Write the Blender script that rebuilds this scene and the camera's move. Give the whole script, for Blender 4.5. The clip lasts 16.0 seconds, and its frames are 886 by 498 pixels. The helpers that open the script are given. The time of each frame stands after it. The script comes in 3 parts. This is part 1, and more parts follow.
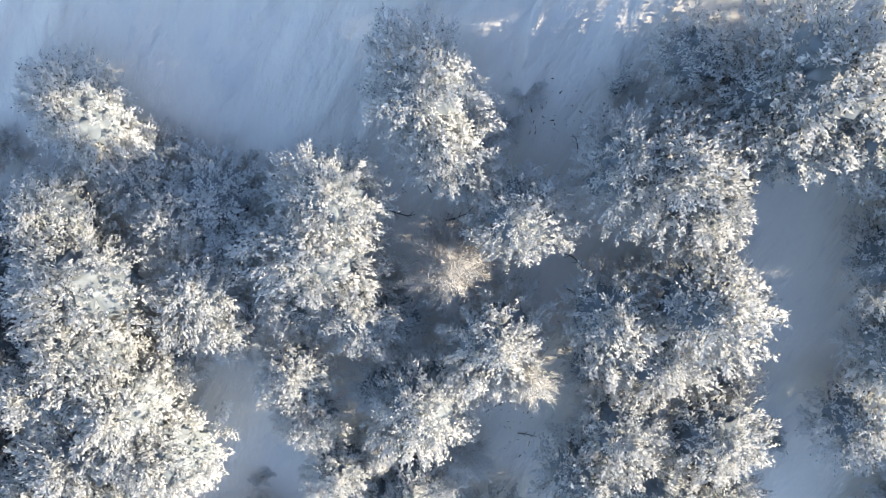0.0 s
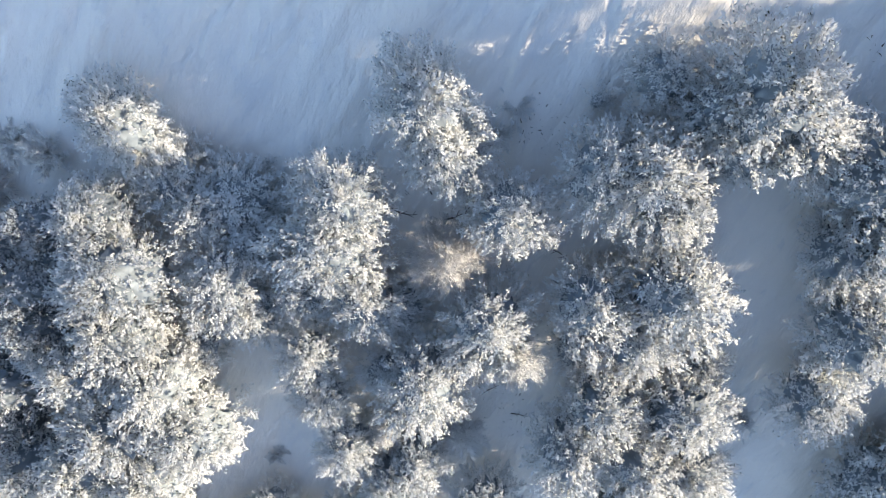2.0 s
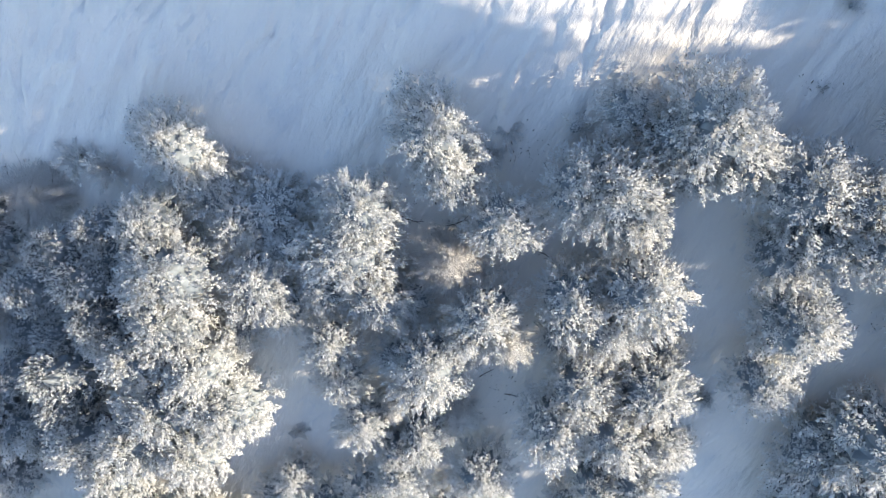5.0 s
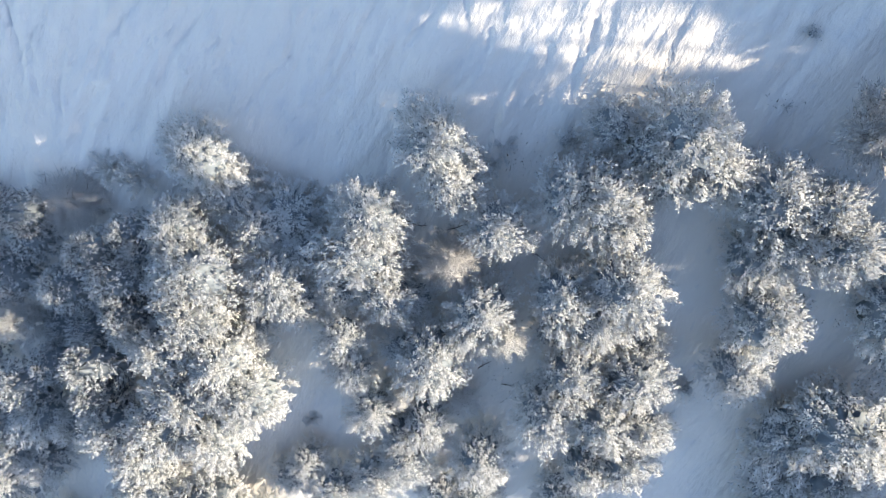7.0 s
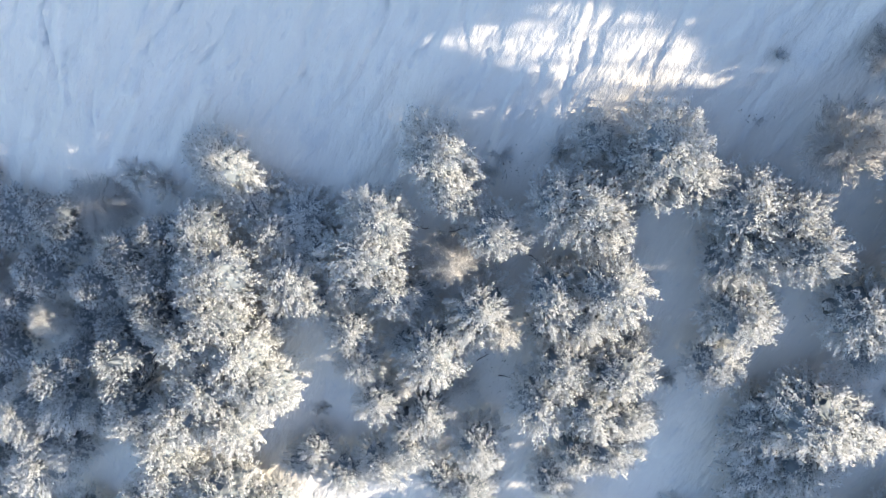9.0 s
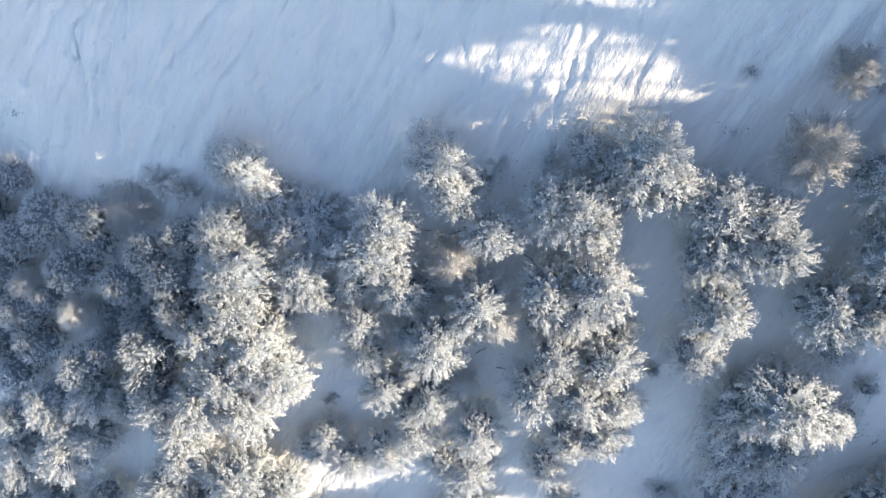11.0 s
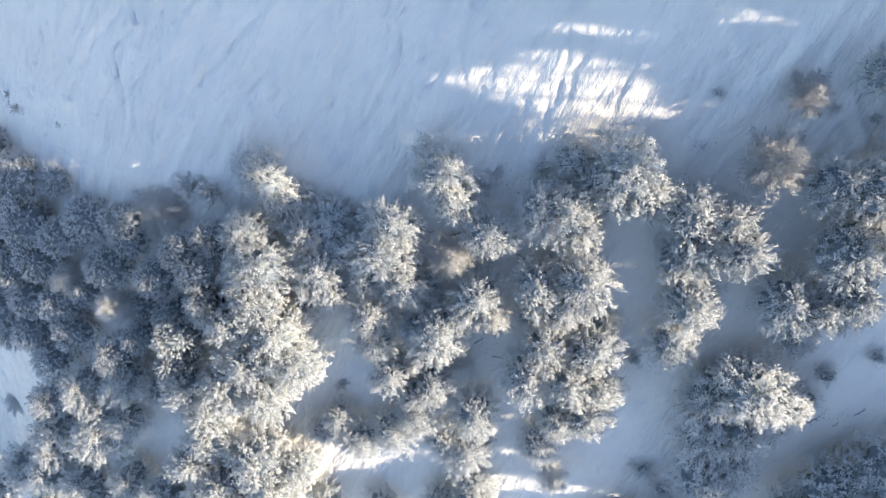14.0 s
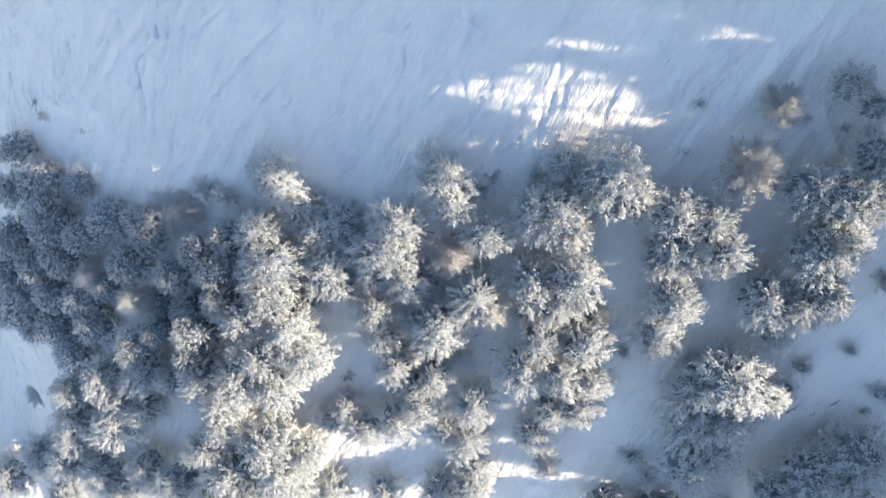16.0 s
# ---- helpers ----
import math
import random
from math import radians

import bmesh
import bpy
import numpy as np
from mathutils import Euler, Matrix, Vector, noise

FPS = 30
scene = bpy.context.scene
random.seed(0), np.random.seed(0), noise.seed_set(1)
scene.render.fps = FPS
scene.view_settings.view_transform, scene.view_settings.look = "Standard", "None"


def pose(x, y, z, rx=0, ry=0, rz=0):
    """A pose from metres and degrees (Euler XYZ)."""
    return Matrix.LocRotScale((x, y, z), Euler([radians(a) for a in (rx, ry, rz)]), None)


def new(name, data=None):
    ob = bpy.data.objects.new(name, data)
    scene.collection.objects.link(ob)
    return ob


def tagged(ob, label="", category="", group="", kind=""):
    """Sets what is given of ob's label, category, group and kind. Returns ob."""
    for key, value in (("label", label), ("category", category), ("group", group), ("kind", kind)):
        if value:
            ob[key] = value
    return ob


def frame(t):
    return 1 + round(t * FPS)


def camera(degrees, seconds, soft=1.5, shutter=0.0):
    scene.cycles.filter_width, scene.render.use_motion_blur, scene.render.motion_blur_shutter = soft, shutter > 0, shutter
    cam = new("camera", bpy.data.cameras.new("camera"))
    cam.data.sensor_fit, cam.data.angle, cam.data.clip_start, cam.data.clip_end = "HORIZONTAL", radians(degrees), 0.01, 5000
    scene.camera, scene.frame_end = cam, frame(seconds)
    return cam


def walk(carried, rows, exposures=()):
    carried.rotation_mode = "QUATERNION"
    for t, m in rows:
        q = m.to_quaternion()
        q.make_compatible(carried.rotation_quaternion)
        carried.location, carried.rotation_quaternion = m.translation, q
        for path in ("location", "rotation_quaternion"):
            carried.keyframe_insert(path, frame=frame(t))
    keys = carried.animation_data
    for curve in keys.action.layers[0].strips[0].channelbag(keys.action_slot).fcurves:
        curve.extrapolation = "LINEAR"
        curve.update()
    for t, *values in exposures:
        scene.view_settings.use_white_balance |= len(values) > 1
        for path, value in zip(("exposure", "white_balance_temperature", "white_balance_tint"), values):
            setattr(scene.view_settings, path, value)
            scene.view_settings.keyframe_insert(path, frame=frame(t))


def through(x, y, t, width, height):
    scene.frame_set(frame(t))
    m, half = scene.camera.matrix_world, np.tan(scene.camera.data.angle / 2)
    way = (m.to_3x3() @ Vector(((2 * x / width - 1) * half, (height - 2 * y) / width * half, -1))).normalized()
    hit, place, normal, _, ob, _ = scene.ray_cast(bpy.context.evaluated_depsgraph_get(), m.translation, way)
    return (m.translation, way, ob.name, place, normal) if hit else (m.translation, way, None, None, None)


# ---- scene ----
cam = camera(66.0, 16.0, soft=0.8)
# Straight-down drone shot, climbing: seconds, place, turn in degrees.
PATH = [
    (0, 0.000, 0.000, 37.650, 0.000, -0.000, 0.000),
    (0.5, 0.118, -0.109, 38.295, -0.012, 0.119, 0.023),
    (1, 0.197, -0.169, 39.414, -0.023, 0.211, 0.042),
    (1.5, 0.248, -0.196, 40.591, -0.031, 0.283, 0.057),
    (2, 0.279, -0.199, 41.765, -0.038, 0.340, 0.071),
    (2.5, 0.298, -0.186, 42.931, -0.045, 0.388, 0.084),
    (3, 0.309, -0.163, 44.094, -0.051, 0.429, 0.096),
    (3.5, 0.313, -0.132, 45.250, -0.056, 0.464, 0.108),
    (4, 0.315, -0.098, 46.398, -0.062, 0.497, 0.120),
    (5.2, 0.313, -0.008, 49.144, -0.073, 0.566, 0.150),
    (6.5, 0.314, 0.085, 52.118, -0.084, 0.636, 0.186),
    (7, 0.317, 0.119, 53.252, -0.089, 0.663, 0.202),
    (7.5, 0.322, 0.150, 54.382, -0.093, 0.689, 0.218),
    (8, 0.328, 0.178, 55.509, -0.097, 0.716, 0.235),
    (8.5, 0.337, 0.205, 56.632, -0.101, 0.742, 0.252),
    (9, 0.348, 0.229, 57.756, -0.105, 0.770, 0.271),
    (10.2, 0.382, 0.276, 60.444, -0.114, 0.836, 0.318),
    (11.5, 0.435, 0.309, 63.357, -0.123, 0.910, 0.374),
    (12, 0.459, 0.317, 64.498, -0.127, 0.939, 0.398),
    (12.5, 0.485, 0.323, 65.639, -0.130, 0.968, 0.422),
    (13, 0.514, 0.325, 66.780, -0.133, 0.998, 0.446),
    (13.5, 0.545, 0.325, 67.922, -0.137, 1.028, 0.472),
    (14, 0.579, 0.322, 69.055, -0.140, 1.059, 0.498),
    (14.5, 0.615, 0.317, 70.200, -0.143, 1.090, 0.525),
    (15, 0.653, 0.309, 71.338, -0.146, 1.121, 0.554),
    (15.5, 0.693, 0.298, 72.475, -0.149, 1.153, 0.582),
    (16, 0.736, 0.284, 73.627, -0.152, 1.185, 0.612),
]
walk(cam, [(t, pose(x, y, z, rx, ry, rz)) for t, x, y, z, rx, ry, rz in PATH])

# ---- light ----
SUN_EL, SUN_AZ = 25.0, -5.0  # degrees; azimuth counted from +x towards +y
sky = bpy.data.worlds.new("winter_sky")
scene.world = sky
sky.use_nodes = True
nt = sky.node_tree
tex = nt.nodes.new("ShaderNodeTexSky")
tex.sky_type = "NISHITA"
tex.sun_disc = False
tex.sun_elevation = radians(SUN_EL)
tex.sun_rotation = radians(90.0 - SUN_AZ)
tex.air_density, tex.dust_density, tex.ozone_density = 1.0, 0.6, 1.2
back = nt.nodes["Background"]
nt.links.new(tex.outputs[0], back.inputs[0])
back.inputs[1].default_value = 0.089
lamp = bpy.data.lights.new("sun", "SUN")
lamp.energy, lamp.angle, lamp.color = 3.1, radians(0.53), (1.0, 0.865, 0.665)
sun = new("sun", lamp)
toward = Vector((math.cos(radians(SUN_EL)) * math.cos(radians(SUN_AZ)), math.cos(radians(SUN_EL)) * math.sin(radians(SUN_AZ)), math.sin(radians(SUN_EL))))
sun.matrix_world = Matrix.Translation((60, 0, 60)) @ toward.to_track_quat("Z", "Y").to_matrix().to_4x4()
scene.view_settings.exposure = 1.71


# ---- materials ----
def material(name, rough=0.8):
    m = bpy.data.materials.new(name)
    m.use_nodes = True
    b = m.node_tree.nodes["Principled BSDF"]
    b.inputs["Roughness"].default_value = rough
    return m, m.node_tree.nodes, m.node_tree.links, b


def mixer(nodes, links, factor, a, b):
    n = nodes.new("ShaderNodeMix")
    n.data_type = "RGBA"
    for socket, value in ((n.inputs[0], factor), (n.inputs[6], a), (n.inputs[7], b)):
        if isinstance(value, (tuple, float, int)):
            socket.default_value = (*value, 1.0) if isinstance(value, tuple) else value
        else:
            links.new(value, socket)
    return n.outputs[2]


def ranged(nodes, links, value, lo, hi, out_lo=0.0, out_hi=1.0):
    n = nodes.new("ShaderNodeMapRange")
    n.interpolation_type = "SMOOTHSTEP"
    for k, v in enumerate((lo, hi, out_lo, out_hi)):
        n.inputs[k + 1].default_value = v
    links.new(value, n.inputs[0])
    return n.outputs[0]


def math_node(nodes, links, op, a, b):
    n = nodes.new("ShaderNodeMath")
    n.operation = op
    for k, v in enumerate((a, b)):
        if isinstance(v, (int, float)):
            n.inputs[k].default_value = v
        else:
            links.new(v, n.inputs[k])
    return n.outputs[0]


def noise_node(nodes, links, scale, detail=3.0, space="Object", stretch=None, turn=0.0):
    co = nodes.new("ShaderNodeTexCoord")
    n = nodes.new("ShaderNodeTexNoise")
    n.inputs["Scale"].default_value, n.inputs["Detail"].default_value = scale, detail
    source = co.outputs[space]
    if stretch:
        mp = nodes.new("ShaderNodeMapping")
        mp.vector_type = "TEXTURE"
        mp.inputs["Scale"].default_value = stretch
        mp.inputs["Rotation"].default_value = (0, 0, radians(turn))
        links.new(source, mp.inputs[0])
        source = mp.outputs[0]
    links.new(source, n.inputs["Vector"])
    return n.outputs["Fac"]


def frost_material(name, needle, frost, lo, hi, most, through=0.36, inside=0.55):
    """Needles or twigs under rime: white where a surface looks up, the plant's own colour below and in bare spots;
    shoots darken inwards as if shaded.
    """
    m, nodes, links, b = material(name, 0.75)
    geo = nodes.new("ShaderNodeNewGeometry")
    split = nodes.new("ShaderNodeSeparateXYZ")
    links.new(geo.outputs["Normal"], split.inputs[0])
    up = ranged(nodes, links, split.outputs[2], lo, hi)
    patch = ranged(nodes, links, noise_node(nodes, links, 1.3, 2.0), 0.3, 0.55, 0.96, 1.0)
    speck = ranged(nodes, links, noise_node(nodes, links, 13.0, 2.0), 0.36, 0.52, 0.92, 1.0)
    patch = math_node(nodes, links, "MULTIPLY", patch, speck)
    isle = ranged(nodes, links, geo.outputs["Random Per Island"], 0.0, 1.0, 0.94, 1.0)
    # less rime deeper in a plume: shade between shoots put into the colour
    plume_depth = nodes.new("ShaderNodeAttribute")
    plume_depth.attribute_name = "bare"
    depth_shade = ranged(nodes, links, plume_depth.outputs["Fac"], 0.35, 1.0, 1.0, inside)
    patch = math_node(nodes, links, "MULTIPLY", patch, depth_shade)
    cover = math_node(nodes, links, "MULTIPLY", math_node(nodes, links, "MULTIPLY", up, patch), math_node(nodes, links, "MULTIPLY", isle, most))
    info = nodes.new("ShaderNodeObjectInfo")
    tone = mixer(nodes, links, info.outputs["Random"], needle[0], needle[1])
    links.new(mixer(nodes, links, cover, tone, frost), b.inputs["Base Color"])
    b.inputs["Specular IOR Level"].default_value = 0.25
    # rime lets a part of the light through
    thin = nodes.new("ShaderNodeBsdfTranslucent")
    thin.inputs["Color"].default_value = (0.92, 0.92, 0.91, 1.0)
    both = nodes.new("ShaderNodeMixShader")
    links.new(math_node(nodes, links, "MULTIPLY", cover, through), both.inputs[0])
    links.new(b.outputs[0], both.inputs[1])
    links.new(thin.outputs[0], both.inputs[2])
    links.new(both.outputs[0], nodes["Material Output"].inputs[0])
    return m


def snow_material():
    m, nodes, links, b = material("snow", 0.65)
    broad = noise_node(nodes, links, 0.12, 4.0)
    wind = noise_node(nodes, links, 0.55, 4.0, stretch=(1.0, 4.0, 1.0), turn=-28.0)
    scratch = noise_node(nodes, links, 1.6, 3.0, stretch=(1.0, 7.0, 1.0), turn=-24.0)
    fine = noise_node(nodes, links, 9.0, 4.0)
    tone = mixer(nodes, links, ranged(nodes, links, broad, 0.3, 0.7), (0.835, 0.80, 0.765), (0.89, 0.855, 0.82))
    # bluish streaks: packed snow, and shade of ridges and marks put into colour
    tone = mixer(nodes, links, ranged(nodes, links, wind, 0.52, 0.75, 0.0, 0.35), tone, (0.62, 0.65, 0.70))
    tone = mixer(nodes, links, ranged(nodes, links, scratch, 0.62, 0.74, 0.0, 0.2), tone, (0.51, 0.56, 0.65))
    links.new(tone, b.inputs["Base Color"])
    b.inputs["Specular IOR Level"].default_value = 0.3
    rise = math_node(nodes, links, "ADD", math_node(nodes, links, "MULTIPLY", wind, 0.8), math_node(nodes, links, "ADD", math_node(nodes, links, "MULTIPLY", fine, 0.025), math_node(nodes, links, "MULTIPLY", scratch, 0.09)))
    bump = nodes.new("ShaderNodeBump")
    bump.inputs["Strength"].default_value, bump.inputs["Distance"].default_value = 1.0, 0.8
    links.new(rise, bump.inputs["Height"])
    links.new(bump.outputs[0], b.inputs["Normal"])
    return m


def bark_material():
    m, nodes, links, b = material("bark", 0.9)
    grain = noise_node(nodes, links, 6.0, 4.0, stretch=(1.0, 1.0, 6.0))
    tone = mixer(nodes, links, grain, (0.06, 0.045, 0.035), (0.20, 0.15, 0.11))
    geo = nodes.new("ShaderNodeNewGeometry")
    split = nodes.new("ShaderNodeSeparateXYZ")
    links.new(geo.outputs["Normal"], split.inputs[0])
    # snow lies on what looks up
    links.new(mixer(nodes, links, ranged(nodes, links, split.outputs[2], -0.4, 0.4), tone, (0.78, 0.81, 0.85)), b.inputs["Base Color"])
    return m


SNOW = snow_material()
BARK = bark_material()
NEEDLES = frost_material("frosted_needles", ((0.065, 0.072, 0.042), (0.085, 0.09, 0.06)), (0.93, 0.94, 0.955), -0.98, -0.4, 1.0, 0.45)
# darker, bluer copy of the needles: the dense stand's shade as colour
SHADED_NEEDLES = frost_material("shaded_needles", ((0.03, 0.048, 0.064), (0.05, 0.066, 0.08)), (0.90, 0.93, 0.97), -0.6, 0.5, 0.95, 0.4, 0.08)
# dark inner needles, with the shade of crown gaps in their colour
INNER_SHADE = frost_material("shaded_inner_needles", ((0.05, 0.056, 0.036), (0.06, 0.065, 0.045)), (0.62, 0.70, 0.80), -0.6, 0.8, 0.46, 0.0, 1.0)
TWIGS = frost_material("frosted_twigs", ((0.25, 0.19, 0.13), (0.21, 0.17, 0.13)), (0.80, 0.81, 0.83), -0.9, 0.2, 0.6, 0.2)
RIME = frost_material("rimed_twigs", ((0.20, 0.18, 0.16), (0.16, 0.15, 0.14)), (0.82, 0.82, 0.82), -0.95, 0.1, 0.95, 0.25)
DEAD_WOOD, _nodes, _links, _b = material("dead_wood", 0.9)
_links.new(mixer(_nodes, _links, noise_node(_nodes, _links, 9.0), (0.05, 0.04, 0.035), (0.16, 0.14, 0.13)), _b.inputs["Base Color"])
GRASS, _, _, _b = material("dry_grass", 0.9)
_b.inputs["Base Color"].default_value = (0.10, 0.08, 0.06, 1.0)


# ---- ground ----
def swell(x, y):
    return 0.16 * np.sin(0.21 * x + 0.9) * np.sin(0.17 * y + 0.35 * np.sin(0.1 * x)) + 0.1 * np.sin(0.43 * x - 0.31 * y)


def ground_z(x, y):
    """The hillside: it rises towards +y and a little towards +x and levels out far off."""
    x, y = np.asarray(x, float), np.asarray(y, float)
    far = lambda v, n: np.where(np.abs(v) < n, v, np.sign(v) * (n + 70 * np.tanh((np.abs(v) - n) / 70)))  # noqa: E731
    west = np.clip(-22 - x, 0, 45)
    # unseen rise added in the east to block the sun and lift blocking pines
    shade_ridge = 31 * np.exp(-(((x - 118) / 20) ** 2) - ((y + 5) / 45) ** 4)
    return shade_ridge + 0.140 * far(x, 60) + 0.456 * far(y, 45) - 0.006 * west**2 + swell(x, y)


def spread(reach, step, edge):
    near = np.arange(-reach, reach + step / 2, step)
    out, v, s = [], reach, step
    while v < edge:
        s *= 1.22
        v += s
        out.append(v)
    return np.concatenate([-np.array(out[::-1]), near, np.array(out)])


def build_ground():
    xs = spread(58, 0.27, 2400)
    ys = spread(36, 0.5, 2400)
    ys = np.sort(np.concatenate([ys[(ys < 8) | (ys > 27)], np.arange(8.2, 27, 0.2)]))
    X, Y = np.meshgrid(xs, ys)
    Z = ground_z(X, Y)
    rng = np.random.RandomState(4)
    inside = np.exp(-((X / 75) ** 4) - ((Y / 45) ** 4))
    # wind ridges that run up and down the slope
    ca, sa = math.cos(radians(62)), math.sin(radians(62))
    A, B = X * ca + Y * sa, -X * sa + Y * ca
    field = 0.5 + 0.5 * np.tanh((Y - 7 - 0.05 * X) / 4.0)
    for _ in range(26):
        ka, kb = rng.uniform(0.15, 0.5), rng.uniform(0.9, 3.2)
        Z += inside * (0.25 + 0.75 * field) * 0.026 / math.sqrt(kb) * np.sin(ka * A + kb * B + rng.uniform(0, 6.3) + 0.9 * np.sin(0.21 * A + 0.13 * B + rng.uniform(0, 6.3)))

    def track(points, width=0.22, depth=0.14):
        nonlocal Z
        box = [min(p[0] for p in points) - 2, max(p[0] for p in points) + 2, min(p[1] for p in points) - 2, max(p[1] for p in points) + 2]
        i0, i1 = np.searchsorted(xs, box[:2])
        j0, j1 = np.searchsorted(ys, box[2:])
        x, y = X[j0:j1, i0:i1], Y[j0:j1, i0:i1]
        d = np.full(x.shape, 9.0)
        wob = 0.15 * np.sin(1.1 * y + 0.4 * x)
        for (ax, ay), (bx, by) in zip(points, points[1:]):
            lx, ly = bx - ax, by - ay
            s = np.clip(((x - ax) * lx + (y - ay) * ly) / (lx * lx + ly * ly), 0, 1)
            d = np.minimum(d, np.hypot(x - ax - s * lx + wob, y - ay - s * ly))
        Z[j0:j1, i0:i1] += -depth * np.exp(-((d / width) ** 2)) + 0.45 * depth * np.exp(-(((d - 2.2 * width) / width) ** 2))

    track([(-29.1, 11.3), (-27.0, 13.3), (-24.4, 15.9), (-19.8, 19.7), (-16.4, 22.4)], 0.3, 0.2)
    track([(-29.4, 8.2), (-28.0, 10.2), (-26.5, 11.7)], 0.5, 0.3)
    track([(-30.8, 20.7), (-32.9, 16.9), (-32.7, 13.6), (-33.4, 12.0)], 0.35, 0.2)
    track([(-28.3, 22.4), (-30.9, 17.6), (-31.6, 15.1), (-31.6, 12.2)])
    track([(-30.8, 23.1), (-34.6, 20.2), (-39.2, 15.6)], 0.35, 0.2)
    track([(-12.1, 23.3), (-13.6, 19.5), (-15.5, 15.5), (-16.5, 13.1)])
    track([(-1.9, 19.1), (-2.7, 17.1), (-3.5, 15.2)])
    track([(-42.0, 10.3), (-40.0, 9.1), (-36.7, 9.5), (-35.2, 11.8)])
    track([(-4.5, 4.8), (-3.3, 7.7), (-2.6, 11.0)], 0.35, -0.22)
    track([(33.8, 13.4), (35.1, 11.0), (36.1, 9.2)], 0.45, -0.25)
    track([(-39.7, 20.7), (-42.7, 17.1), (-45.9, 13.3)])
    track([(-8.6, 22.1), (-10.5, 17.8), (-11.4, 13.8)])
    track([(3.6, 6.6), (4.1, 10.4), (5.9, 13.2)], 0.4, -0.2)
    track([(-21.1, 13.2), (-18.2, 16.5), (-15.7, 18.5)])
    track([(-5.4, 20.1), (-6.6, 16.2), (-9.1, 12.1)])
    track([(-23.8, 11.8), (-20.8, 15.0), (-18.8, 17.1)])
    track([(-15.2, 10.6), (-11.4, 13.8), (-8.8, 17.8)])

    # old ski and sledge marks all over the open field
    for _ in range(230):
        cx, cy = rng.uniform(-52, 26), rng.uniform(9.5, 26)
        if cx > 0 and rng.rand() < 0.3:
            continue
        turn, half, bend = radians(rng.normal(60, 14)), rng.uniform(0.5, 3.4), rng.normal(0, 0.4)
        c, d = math.cos(turn), math.sin(turn)
        track([(cx + c * h - d * bend * (1 - (h / half) ** 2), cy + d * h + c * bend * (1 - (h / half) ** 2)) for h in np.linspace(-half, half, 5)],
              rng.uniform(0.13, 0.24), rng.uniform(0.05, 0.17))

    ny, nx = X.shape
    mesh = bpy.data.meshes.new("ground")
    idx = np.arange(nx * ny).reshape(ny, nx)
    quads = np.stack([idx[:-1, :-1], idx[:-1, 1:], idx[1:, 1:], idx[1:, :-1]], -1).reshape(-1, 4)
    mesh.from_pydata(np.stack([X, Y, Z], -1).reshape(-1, 3).tolist(), [], quads.tolist())
    mesh.polygons.foreach_set("use_smooth", np.ones(len(quads), bool))
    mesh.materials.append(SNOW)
    return tagged(new("ground", mesh), "snow-covered hillside with wind ridges and old tracks", "snow", kind="structure")


build_ground()


# ---- trees ----
def mesh_of(name, verts, faces, mat, smooth=0, inner=None, normals=None, bare=None):
    """A mesh whose first `smooth` faces are shaded smooth and, where given, have the material inner; normals: soft ones, one a vertex."""
    mesh = bpy.data.meshes.new(name)
    mesh.from_pydata(np.asarray(verts).tolist(), [], np.asarray(faces).tolist())
    first = np.arange(len(mesh.polygons)) < smooth
    mesh.polygons.foreach_set("use_smooth", first | (normals is not None))
    mesh.materials.append(mat)
    if inner:
        mesh.materials.append(inner)
        mesh.polygons.foreach_set("material_index", first.astype(np.int32))
    mesh.update()
    # bare: depth inside a plume, by which the material darkens like shade
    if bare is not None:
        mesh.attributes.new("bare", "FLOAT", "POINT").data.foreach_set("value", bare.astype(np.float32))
    if normals is not None:
        mesh.normals_split_custom_set_from_vertices(normals.tolist())
    return mesh


def unit(v):
    return v / (np.linalg.norm(v, axis=-1, keepdims=True) + 1e-9)


def rods(paths, radii, sides):
    """Tapered tubes along paths of equal length: (n, k, 3) points and (n, k) radii."""
    n, k, _ = paths.shape
    along = unit(np.gradient(paths, axis=1))
    ref = np.where(np.abs(along[..., 2:3]) > 0.9, np.array([1.0, 0, 0]), np.array([0, 0, 1.0]))
    u = unit(np.cross(along, ref))
    v = np.cross(along, u)
    a = np.arange(sides) * 2 * np.pi / sides
    ring = paths[:, :, None] + radii[:, :, None, None] * (u[:, :, None] * np.cos(a)[:, None] + v[:, :, None] * np.sin(a)[:, None])
    idx = np.arange(n * k * sides).reshape(n, k, sides)
    nxt = np.roll(idx, -1, 2)
    quads = np.stack([idx[:, :-1], nxt[:, :-1], nxt[:, 1:], idx[:, 1:]], -1).reshape(-1, 4)
    return ring.reshape(-1, 3), quads


def blades(base, way, length, width, rng, out=None):
    """Slim pointed leaves: needle sprays and twigs under rime. All arguments are arrays over the blades; out: the side each one turns its face to."""
    n = len(base)
    side = unit(np.cross(way, unit(rng.normal(0, 1, (n, 3)))))
    if out is not None:
        side = unit(np.cross(way, out + rng.normal(0, 0.4, (n, 3))))
        side = side * np.where(np.sum(np.cross(side, way) * (out + np.array([0, 0, 0.9])), -1) < 0, -1.0, 1.0)[:, None]
    verts = np.stack([base - side * width[:, None] / 2, base + side * width[:, None] / 2, base + way * length[:, None]], 1)
    return verts.reshape(-1, 3), np.arange(3 * n).reshape(-1, 3)


